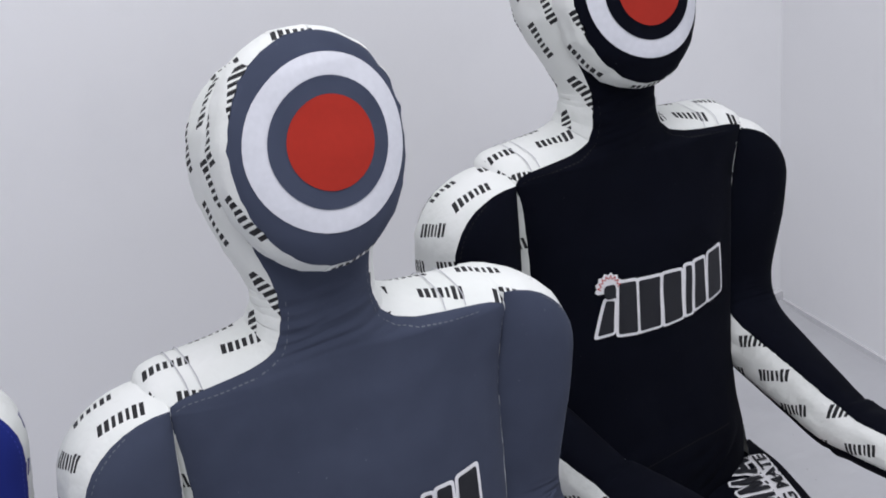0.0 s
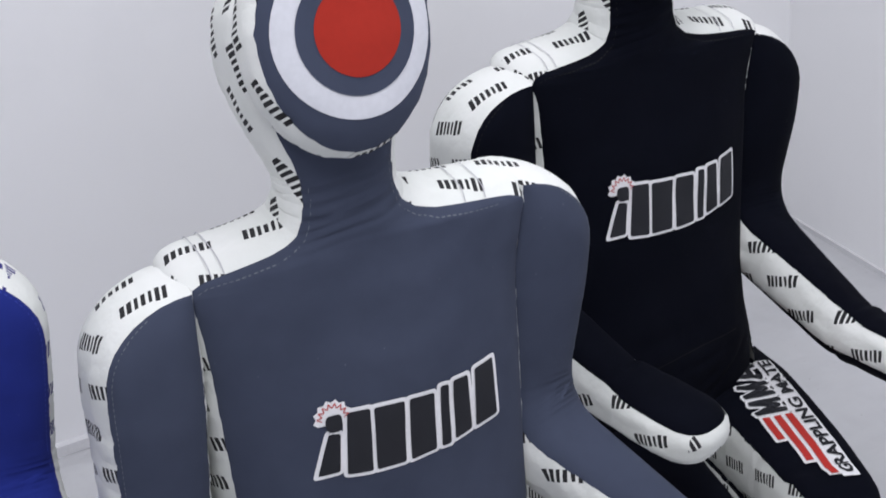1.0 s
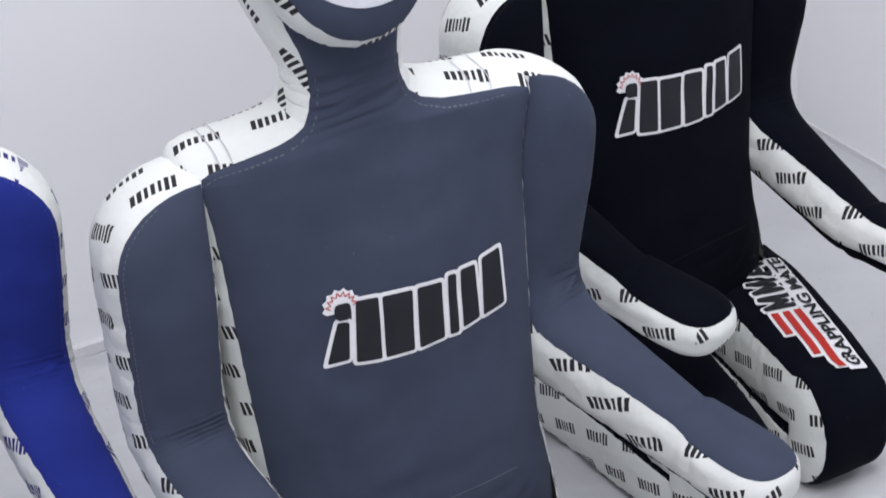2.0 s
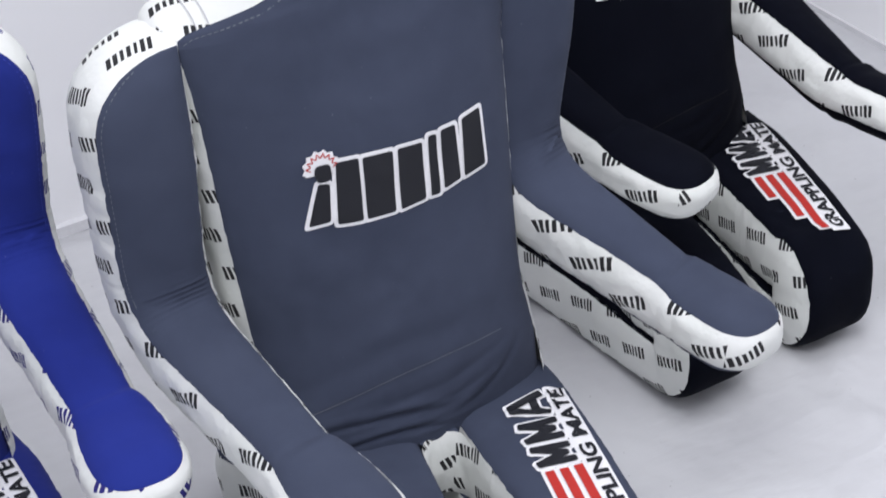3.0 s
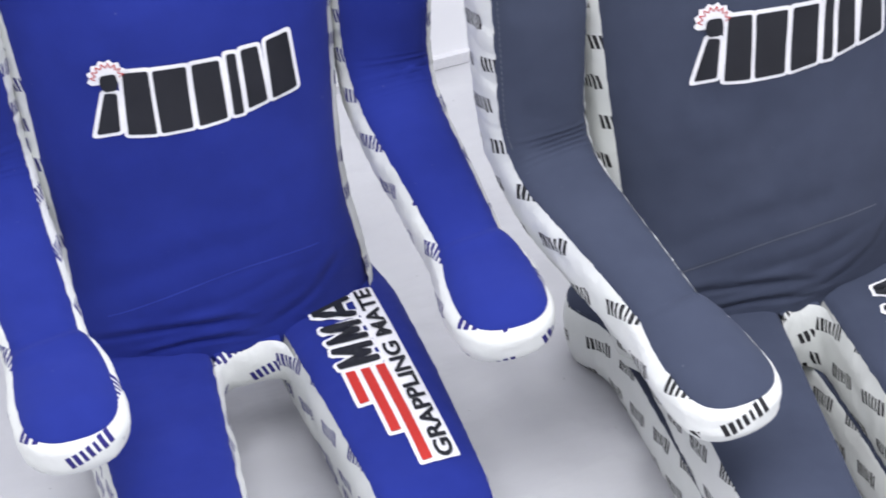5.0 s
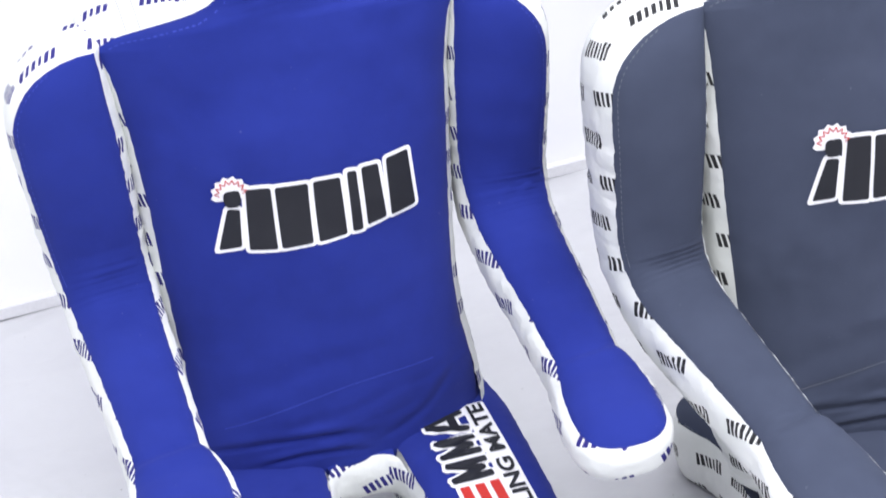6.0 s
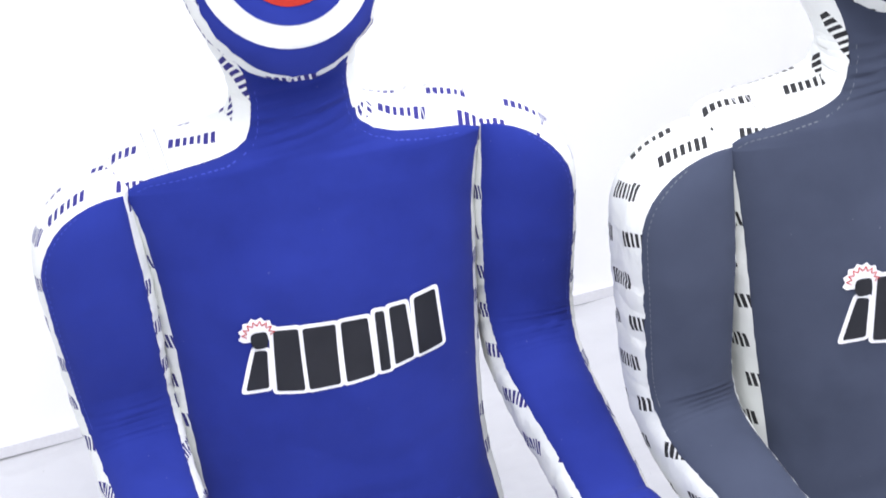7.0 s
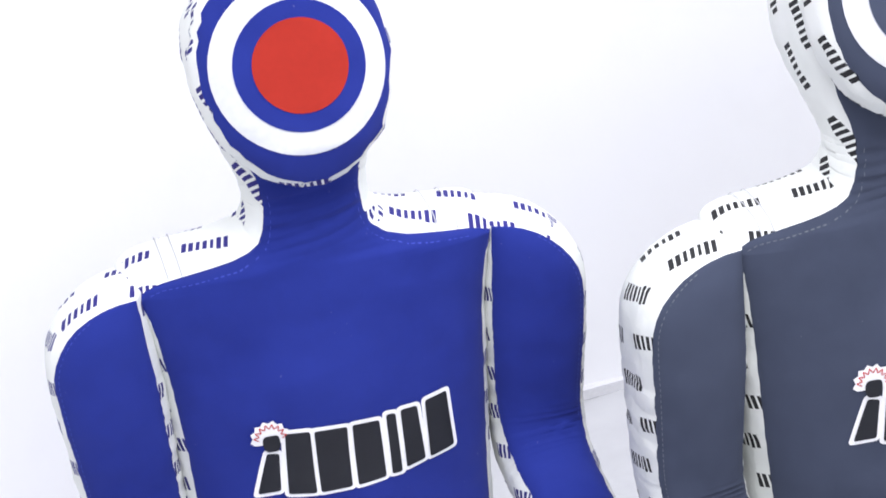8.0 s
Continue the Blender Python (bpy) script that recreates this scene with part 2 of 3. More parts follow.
class Pillow:
    """A flat stuffed form: a front and a back panel of one outline, joined by a side band."""

    def __init__(self, spine, rows, left, right, depth, bulge, back_bulge=None, side_bulge=0.008, columns=22, seed=0, wrinkle=(), inset=0.0, wobble=0.0012, hip=0.0, creases=(), flat=2.6, ends=None):
        self.spine, self.rows, self.left, self.right, self.columns = spine, rows, left, right, columns
        self.depth = depth if callable(depth) else (lambda v: depth)
        self.bulge, self.back_bulge, self.side_bulge = bulge, bulge if back_bulge is None else back_bulge, side_bulge
        self.widest = max(right(v) - left(v) for v in rows)
        self.seed, self.wrinkle, self.inset, self.wobble, self.hip, self.creases = seed, wrinkle, inset, wobble, hip, creases
        self.flat, self.ends = flat, ends

    def swell(self, u, v, most):
        l, r = self.left(v), self.right(v)
        s = 2 * (u - l) / max(r - l, 1e-6) - 1
        across = max(0.0, 1 - abs(s) ** self.flat) ** 0.75
        ends = self.ends(v) if self.ends else min(1.0, (r - l) / self.widest) ** 0.6
        near = min(1.0, max(0.0, min(v - self.rows[0], self.rows[-1] - v)) / 0.03) ** 0.5
        h = most * across * ends * near
        p = Vector((u * 9, v * 9, self.seed))
        h += (0.0042 * noise.noise(p) + 0.0018 * noise.noise(p * 3)) * across * min(1.0, (r - l) / 0.16)
        if self.hip:
            h -= self.hip * s * s * max(0.0, 1 - v / 0.12) ** 1.2
        for (ua, va), (ub, vb), bow, size, wide in self.creases:
            du, dv = ub - ua, vb - va
            long = math.hypot(du, dv)
            f = ((u - ua) * du + (v - va) * dv) / long ** 2
            if -0.2 < f < 1.2:
                d = ((v - va) * du - (u - ua) * dv) / long - bow * (1 - (2 * f - 1) ** 2)
                fade = min(1.0, max(0.0, 0.5 - abs(f - 0.5) + 0.2) / 0.35)
                h -= size * fade * (math.exp(-((d / wide) ** 2)) - 0.7 * math.exp(-(((d - 2.2 * wide) / (1.6 * wide)) ** 2)))
        for at, span, size, count, lean in self.wrinkle:
            d = v - at - lean * s
            fade = math.exp(-((d / span) ** 2))
            wob = d / span * count * 1.6 + 1.3 * noise.noise(Vector((u * 14, v * 14, self.seed + 5)))
            h -= size * fade * (0.5 + 0.5 * math.cos(wob * math.pi)) ** 2 * (0.35 + 0.65 * across) * (0.5 + noise.noise(Vector((u * 11, at * 9, self.seed + 9))))
        return h

    def front(self, u, v, off=0.0):
        return self.spine.map(u, v, self.depth(v) / 2 + self.swell(u, v, self.bulge) + off)

    def across(self, v, j):
        l, r = self.left(v), self.right(v)
        s = -math.cos(math.pi * j / self.columns)
        pull = self.wobble * (noise.noise(Vector((v * 70, s, self.seed + 2))) + 0.7 * noise.noise(Vector((v * 190, s, self.seed + 4)))) * s * s * min(1.0, (r - l) / 0.04)
        return (l + r) / 2 + (r - l) / 2 * s + pull * s

    def shrink(self, u, v, f):
        """Draws the outline in towards the back; f is 0 at the front and 1 at the back."""
        if not self.inset:
            return u, v
        mid = (self.rows[0] + self.rows[-1]) / 2
        k = 1 - self.inset * f ** 1.6
        return u * k, mid + (v - mid) * k

    def build(self, body, front, side, back):
        rows, cols = self.rows, self.columns
        n = len(rows)
        flat = [[(self.across(v, j), v) for j in range(cols + 1)] for v in rows]
        for sign, material in ((1, front), (-1, back)):
            slot = body.slot(material)
            pts = []
            for line in flat:
                for u, v in line:
                    if sign > 0:
                        pts.append(self.front(u, v))
                    else:
                        pts.append(self.spine.map(*self.shrink(u, v, 1.0), -self.depth(v) / 2 - self.swell(u, v, self.back_bulge)))
            start = body.add(pts)
            for i in range(n - 1):
                for j in range(cols):
                    quad = [(i, j), (i, j + 1), (i + 1, j + 1), (i + 1, j)]
                    if sign < 0:
                        quad.reverse()
                    body.face([start + a * (cols + 1) + b for a, b in quad], [flat[a][b] for a, b in quad], slot)
        loop = [flat[0][j] for j in range(cols + 1)] + [flat[i][cols] for i in range(1, n)]
        loop += [flat[n - 1][j] for j in range(cols - 1, -1, -1)] + [flat[i][0] for i in range(n - 2, 0, -1)]
        clean = [loop[0]]
        for p in loop[1:]:
            if math.dist(p, clean[-1]) > 1e-4:
                clean.append(p)
        loop = clean
        m, k = len(loop), 9
        slot, rim = body.slot(side), body.slot(back)
        pts, run, along, outward = [], [0.0], 0.0, []
        for a in range(m):
            (ua, va), (ub, vb), (uc, vc) = loop[a - 1], loop[a], loop[(a + 1) % m]
            tu, tv = uc - ua, vc - va
            size = math.hypot(tu, tv) or 1
            nu, nv = tv / size, -tu / size
            d = self.depth(vb)
            outward.append(self.spine.map(ub + nu * 0.01, vb + nv * 0.01, 0) - self.spine.map(ub, vb, 0))
            for c in range(k + 1):
                f = 2 * c / (k - 1) - 1 if c < k - 1 else (0.965 if c < k else 1.0)
                ring = max(0.0, 1 - abs(f) ** 3) ** 0.6
                out = self.side_bulge * ring + ring * (0.0020 * noise.noise(Vector((ub * 25, vb * 25, f * 2 + self.seed))) + 0.0008 * noise.noise(Vector((ub * 80, vb * 80, f * 1.5 + self.seed))))
                out -= 0.0012 if c in (1, k - 2) else 0.0
                pts.append(self.spine.map(*self.shrink(ub + nu * out, vb + nv * out, c / k), -f * d / 2))
            along += math.hypot(uc - ub, vc - vb)
            run.append(along)
        start = body.add(pts)
        for a in range(m):
            b = (a + 1) % m
            for c in range(k):
                ids = [start + a * (k + 1) + c, start + a * (k + 1) + c + 1, start + b * (k + 1) + c + 1, start + b * (k + 1) + c]
                d = self.depth(loop[a][1])
                uv = [(run[a], d * c / k), (run[a], d * (c + 1) / k), (run[a + 1], d * (c + 1) / k), (run[a + 1], d * c / k)]
                body.face(ids, uv, slot if c < k - 1 else rim, outward[a])


def round_rows(length, first, last, step=0.012, n=9):
    """Rows along a tube, crowded where its ends are round."""
    rows = []
    if first:
        rows += [first * (1 - math.cos(math.pi / 2 * i / n)) for i in range(n)]
    else:
        rows.append(0.0)
    a, b = first, length - last
    count = max(2, int((b - a) / step))
    rows += [a + (b - a) * i / count for i in range(0 if first else 1, count + 1)]
    if last:
        rows += [b + last * math.sin(math.pi / 2 * i / n) for i in range(1, n + 1)]
    return rows


def round_edge(width, length, first, last, power=2.0):
    """Half width along a tube with half-round ends."""

    def half(v):
        w = width(v)
        if first and v < first:
            w *= math.sqrt(max(0.0, 1 - ((first - v) / first) ** 2)) * 0.98 + 0.02
        if last and v > length - last:
            w *= max(0.0, 1 - ((v - length + last) / last) ** power) ** (1 / power) * 0.98 + 0.02
        return w

    return half


def flat_shape(outline, cell=0.008):
    """Triangles of a plane outline, cut so finely that they can be laid on a curved panel."""
    bm = bmesh.new()
    bm.faces.new([bm.verts.new((x, y, 0)) for x, y in outline])
    return cut(bm, cell)


def cut(bm, cell=0.008):
    bmesh.ops.triangulate(bm, faces=bm.faces[:])
    for axis in (0, 1):
        lo, hi = min(v.co[axis] for v in bm.verts), max(v.co[axis] for v in bm.verts)
        for k in range(1, int((hi - lo) / cell) + 1):
            where, normal = Vector(), Vector()
            where[axis], normal[axis] = lo + k * cell, 1
            bmesh.ops.bisect_plane(bm, geom=bm.verts[:] + bm.edges[:] + bm.faces[:], plane_co=where, plane_no=normal)
    bm.verts.index_update()
    points = [(v.co.x, v.co.y) for v in bm.verts]
    faces = [[v.index for v in f.verts] if f.normal.z >= 0 else [v.index for v in reversed(f.verts)] for f in bm.faces]
    bm.free()
    return points, faces


def words(text, size, grow=0.0, cell=0.005):
    """The built-in font's letters as plane triangles; grow thickens them."""
    data = bpy.data.curves.new("lettering", "FONT")
    data.body, data.size, data.offset, data.resolution_u, data.space_character = text, size, grow, 3, 1.0
    ob = bpy.data.objects.new("lettering", data)
    scene.collection.objects.link(ob)
    me = bpy.data.meshes.new_from_object(ob.evaluated_get(bpy.context.evaluated_depsgraph_get()))
    bpy.data.objects.remove(ob)
    bpy.data.curves.remove(data)
    bm = bmesh.new()
    bm.from_mesh(me)
    bpy.data.meshes.remove(me)
    return cut(bm, cell)


def rounded(outline, radius, n=4):
    """Rounds the corners of a convex outline."""
    out = []
    pts = [Vector(p) for p in outline]
    for k, b in enumerate(pts):
        a, c = pts[k - 1], pts[(k + 1) % len(pts)]
        p = b + (a - b).normalized() * min(radius, (a - b).length * 0.45)
        q = b + (c - b).normalized() * min(radius, (c - b).length * 0.45)
        for i in range(n + 1):
            s = i / n
            out.append(tuple(p * (1 - s) ** 2 + b * 2 * s * (1 - s) + q * s * s))
    return out


def lay(body, pillow, shape, material, off, turn=None):
    """Lays a plane shape on a pillow's front panel. turn moves the shape's points to the panel's u and v."""
    points, faces = shape
    slot = body.slot(material)
    flat = [turn(x, y) if turn else (x, y) for x, y in points]
    start = body.add([pillow.front(u, v, off) for u, v in flat])
    for f in faces:
        body.face([start + i for i in f], [flat[i] for i in f], slot)


def stitches(body, pillow, line, material, off=0.0006, long=0.0036, wide=0.0007, gap=0.0024):
    """A row of short thread stitches along a line of (u, v) points on a front panel."""
    slot = body.slot(material)
    carry = 0.0
    for a, b in zip(line, line[1:]):
        a, b = Vector(a), Vector(b)
        size = (b - a).length
        if size < 1e-6:
            continue
        d = (b - a) / size
        n = Vector((-d.y, d.x)) * wide / 2
        at = carry
        while at < size:
            p, q = a + d * at, a + d * min(at + long, size)
            ring = [p - n, q - n, q + n, p + n]
            start = body.add([pillow.front(u, v, off) for u, v in ring])
            body.face([start, start + 1, start + 2, start + 3], [tuple(w) for w in ring], slot)
            at += long + gap
        carry = at - size


def band_line(body, pillow, right, v, material, wide=0.0011):
    """A seam line across the side band at the height v of an edge."""
    slot = body.slot(material)
    edge = pillow.right if right else pillow.left
    step = 0.00012
    (ua, va), (ub, vb) = (edge(v - step), v - step), (edge(v + step), v + step)
    size = math.hypot(ub - ua, vb - va)
    tu, tv = (ub - ua) / size, (vb - va) / size
    nu, nv = (tv, -tu) if right else (-tv, tu)
    k = 10
    pts = []
    for c in range(k + 1):
        f = 2 * c / k - 1
        ring = max(0.0, 1 - abs(f) ** 3) ** 0.6
        out = pillow.side_bulge * ring + 0.0014
        for w in (-wide / 2, wide / 2):
            pts.append(pillow.spine.map(edge(v) + tu * w + nu * out, v + tv * w + nv * out, -f * pillow.depth(v) / 2))
    start = body.add(pts)
    for c in range(k):
        body.face([start + 2 * c, start + 2 * c + 2, start + 2 * c + 3, start + 2 * c + 1], [(0, 0)] * 4, slot)


def disc(x, y, rx, ry, n=48):
    return [(x + rx * math.cos(2 * math.pi * i / n), y + ry * math.sin(2 * math.pi * i / n)) for i in range(n)]


def tapered(points):
    return curve(points)


def ease(f):
    f = min(max(f, 0.0), 1.0)
    return f * f * (3 - 2 * f)


# half widths of the front panel from the neck to the shoulder's corner: height, width
SHOULDER_RIGHT = [(0.626, 0.170), (0.6305, 0.160), (0.6325, 0.147), (0.6345, 0.119), (0.638, 0.088), (0.645, 0.066), (0.656, 0.0525), (0.672, 0.0465)]
SHOULDER_LEFT = [(0.626, 0.170), (0.632, 0.164), (0.6365, 0.152), (0.6390, 0.130), (0.6415, 0.106), (0.6445, 0.083), (0.6495, 0.066), (0.656, 0.0555), (0.669, 0.0485)]
FLANK = [(0.10, 0.142), (0.14, 0.153), (0.19, 0.152), (0.25, 0.146), (0.30, 0.146), (0.42, 0.151), (0.54, 0.155), (0.58, 0.1585), (0.605, 0.1625), (0.618, 0.167)]
HOOD = [(0.690, 0.0455), (0.705, 0.0470), (0.720, 0.0520), (0.735, 0.0585), (0.750, 0.0640), (0.770, 0.0710), (0.795, 0.0760), (0.825, 0.0775), (0.850, 0.073), (0.870, 0.063), (0.885, 0.048), (0.893, 0.036), (0.898, 0.022), (0.900, 0.004)]


def dummy(name, m, cloth, thread, printed, arms, legs, label, seed, head_at=(0, 0), head_turn=0.0, skew=0.0, wide=1.0, mark_up=0.0, print_at=0.325, across=-0.041, lift=0.0, lean=0.0, neck=0.0, rise=0.0, target=(0, 0), tilt=0.05, span=0.272, slim=0.0):
    """A kneeling stuffed grappling dummy as one mesh. arms and legs give the joints of each limb; lean and neck shift the shoulders and the neck sideways, slim draws one flank in."""
    body = Body()
    # trunk, from the lap over the neck to the back of the head
    spine = Spine([(0.012, 0.002, 0.096), (0.010, 0.026, 0.150), (0.003, 0.054, 0.32), (0.0, 0.060, 0.55), (0.0, 0.049, 0.64), (0.0, 0.044, 0.70), (0.0, 0.066, 0.79), (0.0, 0.100, 0.90)], [(0, -0.62, 0.78), (0, -0.75, 0.66), (0, -1, 0), (0, -1, 0), (0, -1, 0), (0, -1, 0.05), (0, -1, 0.27), (0, -1, 0.27)], [0.05, 0.12, 0.04, 0.05, 0.05, 0.04])
    chest = spine.key_lengths[3] + 0.07

    def up(z):
        return chest + z - 0.62

    def middle(z):
        return lean * ease((z - 0.30) / 0.30) + (neck - lean) * ease((z - 0.626) / 0.02)

    def waist(z):
        return ease((z - 0.16) / 0.14) * (1 - ease((z - 0.42) / 0.18))

    def reach(table, high):
        value = curve(FLANK + table + HOOD)

        def edge(v):
            z = v - chest + 0.62
            z -= high * ease((z - 0.48) / 0.12) * (1 - ease((z - 0.69) / 0.08))
            return value(z) * (1 + (wide - 1) * (1 - ease((z - 0.62) / 0.04)))

        return edge

    depth = tapered([(up(0.52), 0.098), (up(0.60), 0.090), (up(0.64), 0.077), (up(0.69), 0.064), (up(0.74), 0.068), (up(0.80), 0.108), (up(0.90), 0.110)])
    reach_left, reach_right = reach(SHOULDER_LEFT, 0.0), reach(SHOULDER_RIGHT, rise)
    creases = [((-0.130, up(0.180)), (0.010, up(0.165)), 0.006, 0.0034, 0.0045), ((-0.085, up(0.150)), (0.005, up(0.140)), 0.006, 0.0030, 0.0040), ((0.050, up(0.150)), (0.120, up(0.200)), -0.006, 0.0018, 0.0050), ((-0.12, up(0.235)), (0.06, up(0.255)), 0.01, 0.0015, 0.010)]
    for n in range(3):
        wave = noise.noise(Vector((n * 2.3, seed, 31)))
        creases.append(((neck - 0.050, up(0.668 + 0.011 * n)), (neck + 0.035 + 0.02 * wave, up(0.676 + 0.012 * n + 0.004 * wave)), 0.004 * wave, 0.0018, 0.0032))
    rows = [up(0.22) * i / 48 for i in range(48)] + [up(0.22) + (up(0.60) - up(0.22)) * i / 44 for i in range(45)]
    rows += [up(0.602 + 0.0016 * i) for i in range(69)] + [up(0.716 + 0.006 * i) for i in range(27)] + [up(z) for z in (0.877, 0.882, 0.887, 0.8915, 0.895, 0.898, 0.900)]
    trunk = Pillow(spine, rows, lambda v: middle(v - chest + 0.62) - reach_left(v) + slim * waist(v - chest + 0.62), lambda v: middle(v - chest + 0.62) + reach_right(v), depth, 0.042, 0.02, 0.012, columns=72, seed=seed, hip=0.026, creases=creases, ends=lambda v: (0.70 + 0.30 * ease(v / 0.13)) * (1.0 - 0.62 * ease((v - up(0.47)) / (up(0.68) - up(0.47)))), wrinkle=[(up(0.20), 0.040, 0.0018, 2, 0.02), (up(0.27), 0.03, 0.002, 2, -0.02), (up(0.668), 0.016, 0.0030, 2, 0.01)])
    trunk.build(body, cloth, printed, cloth)
    for sign in (-1, 1):
        high = rise if sign > 0 else 0.0
        rim = [((trunk.right if sign > 0 else trunk.left)(up(z + high)) - sign * 0.005, up(z + high) - 0.003) for z in (0.632, 0.634, 0.636, 0.638, 0.641, 0.6445, 0.648, 0.653, 0.658, 0.665, 0.672, 0.68, 0.69, 0.70)]
        stitches(body, trunk, rim, thread)
        for z in (0.6332, 0.6348) if sign > 0 else (0.6378, 0.6392):
            band_line(body, trunk, sign > 0, up(z + high), THREAD)
    dart = [(-0.118 + 0.222 * i / 20, up(0.209 + 0.010 * math.sin(2.6 * i / 20) + 0.012 * i / 20)) for i in range(21)]
    for pair in zip(dart, dart[1:]):
        stitches(body, trunk, pair, thread, 0.0008, 1.0, 0.0011, 0.0)
    # face cushion with its own narrow band, sewn to the front of the head
    hx, hz, hw, hh = head_at[0], 0.798 + head_at[1] + 0.0135, 0.0855, 0.104
    hy = 0.014
    hs = Spine([(hx, hy - 0.27 * hh, hz - hh * 0.96), (hx, hy + 0.003, hz), (hx, hy + 0.27 * hh, hz + hh * 0.96)], [(head_turn, -1, 0.27)] * 3, 0.05)
    ht = hs.total
    hrows = [ht * (0.5 - 0.5 * math.cos(math.pi * i / 36)) for i in range(37)]

    def hhalf(v):
        s = 2 * v / ht - 1
        return hw * max(0.02, (1 - abs(s) ** 2.1)) ** 0.5 * (1 + 0.045 * s)

    head = Pillow(hs, hrows, lambda v: -hhalf(v), hhalf, 0.052, 0.022, 0.004, 0.006, columns=26, seed=seed + 3, inset=0.05, wobble=0.0040)
    head.build(body, cloth, printed, printed)
    mid = ht / 2 + 0.001 + target[1]
    for r, material, off in ((0.0790, RING_WHITE, 0.0010), (0.0588, cloth, 0.0018), (0.0425, RED_TARGET, 0.0026)):
        lay(body, head, flat_shape(disc(target[0], mid, r, r * 1.01)), material, off)
    # arms
    for side, (shoulder, elbow, wrist, tip, face, *roll) in zip((-1, 1), arms):
        back = Vector((0, 0.005, 0))
        sp = Spine([Vector(shoulder) + Vector((0, -0.003, 0)), Vector(elbow) + back * 0.5, wrist, tip], [face, (face[0] * 0.5, -0.7, 0.7), (sum(roll), -0.1, 1), (sum(roll), 0.0, 1)], [0.082, 0.03])
        length = sp.total
        kl = sp.key_lengths
        upper_arm = [(0, 0.044), (0.10, 0.045), (kl[1] - 0.03, 0.041), (kl[1] + 0.02, 0.039)]
        straight = tapered(upper_arm + [(kl[2] - 0.06, 0.034), (kl[2], 0.0335), (kl[2] + 0.05, 0.041), (length, 0.043)])
        notched = tapered(upper_arm + [(kl[2] - 0.06, 0.0315), (kl[2] - 0.006, 0.0285), (kl[2] + 0.005, 0.034), (kl[2] + 0.020, 0.0395), (kl[2] + 0.045, 0.043), (length, 0.044)])
        d = tapered([(0, 0.080), (0.06, 0.084), (0.12, 0.086), (kl[1] - 0.05, 0.072), (kl[1] + 0.03, 0.060), (kl[2], 0.050), (kl[2] + 0.03, 0.041), (length, 0.039)])
        plain, thumb = round_edge(straight, length, 0, 0.046, 2.5), round_edge(notched, length, 0, 0.046, 2.5)
        edge = plain if side < 0 else thumb

        def shoulder_cut(v):
            r = 0.075
            return math.sqrt(max(0.0, 1 - ((r - v) / r) ** 2)) if v < r else 1.0

        # the outer edge is rounded at the shoulder, the inner one runs up straight
        def outer(v, e=edge, c=shoulder_cut):
            return e(v) * (2 * c(v) - 1) + 0.001

        left, right = ((lambda v, e=thumb: -e(v)), outer) if side < 0 else ((lambda v, o=outer: -o(v)), plain)
        rows = round_rows(length, 0.075, 0.05, 0.0035)
        folds = []
        for n in range(4):
            wave = noise.noise(Vector((n * 3.7, seed, side)))
            at = kl[1] - 0.034 + 0.015 * n + 0.008 * wave
            folds.append(((-0.042 + 0.03 * max(0.0, wave), at), (0.042 - 0.03 * max(0.0, -wave), at + 0.014 * side * wave), 0.004 * wave, 0.0002 + 0.00015 * wave, 0.0045))
        folds.append(((-0.030, kl[2] - 0.006), (0.030, kl[2] + 0.002), 0.004, 0.0018, 0.0045))
        arm = Pillow(sp, rows, left, right, d, 0.014, 0.018, 0.0075, columns=26, creases=folds, seed=seed + 10 + side, wrinkle=[(kl[1] - 0.004, 0.026, 0.0006, 4, 0.012 * side), (kl[2], 0.006, 0.004, 1, 0.0)])
        arm.build(body, cloth, printed, cloth)
        rim = [(o(v) * 1.0 - 0.004 if side < 0 else -o(v) + 0.004, v) for o in (outer,) for v in [0.012 + 0.006 * i for i in range(int((kl[1] - 0.02) / 0.006))]]
        stitches(body, arm, rim, thread)
    crotch_band(body, printed, cloth, legs, seed)
    # legs
    for side, (hip, knee, back, *foot) in zip((-1, 1), legs):
        k2 = Vector((knee[0], knee[1], back[2]))
        before = Vector(hip).lerp(Vector(knee), 0.93)
        sp = Spine([hip, before, knee, tuple(k2)] + foot, [(0, 0, 1), (0, 0, 1), (0, -0.6, 0.8), (0, -0.6, -0.8)] + [(0, 0, -1)] * len(foot), [0.01, 0.027, 0.032, 0.04])
        length = sp.total
        kl = sp.key_lengths[:1] + sp.key_lengths[2:]
        w = tapered(THIGH + [(kl[1], 0.0515), (kl[2], 0.051), (kl[2] + 0.2, 0.047), (length, 0.048)])
        edge = round_edge(w, length, 0, 0.05)

        # the outer edge runs in under the trunk at the hip
        def outside(v, e=edge):
            return e(v) - 0.011 * (1 - ease((v + 0.01) / 0.10)) - 0.004 * (1 - ease((v - 0.10) / 0.15))

        rows = round_rows(length, 0, 0.05, 0.006)
        lower, upper = (edge, outside) if side < 0 else (outside, edge)
        leg = Pillow(sp, rows, lambda v, e=lower: -e(v), upper, tapered([(0, 0.090), (0.14, 0.088), (kl[1] - 0.15, 0.083), (kl[1] - 0.06, 0.076), (kl[1], 0.066), (kl[2], 0.064), (kl[2] + 0.07, 0.067), (kl[2] + 0.15, 0.075), (length, 0.072)]), 0.010, 0.0065, 0.0055, columns=28, flat=5.0, seed=seed + 20 + side, wrinkle=[(0.12, 0.03, 0.004, 3, 0.02 * side)])
        leg.build(body, cloth, printed, cloth)
        if side > 0:
            thigh_print(body, leg, print_at, across, tilt, span)
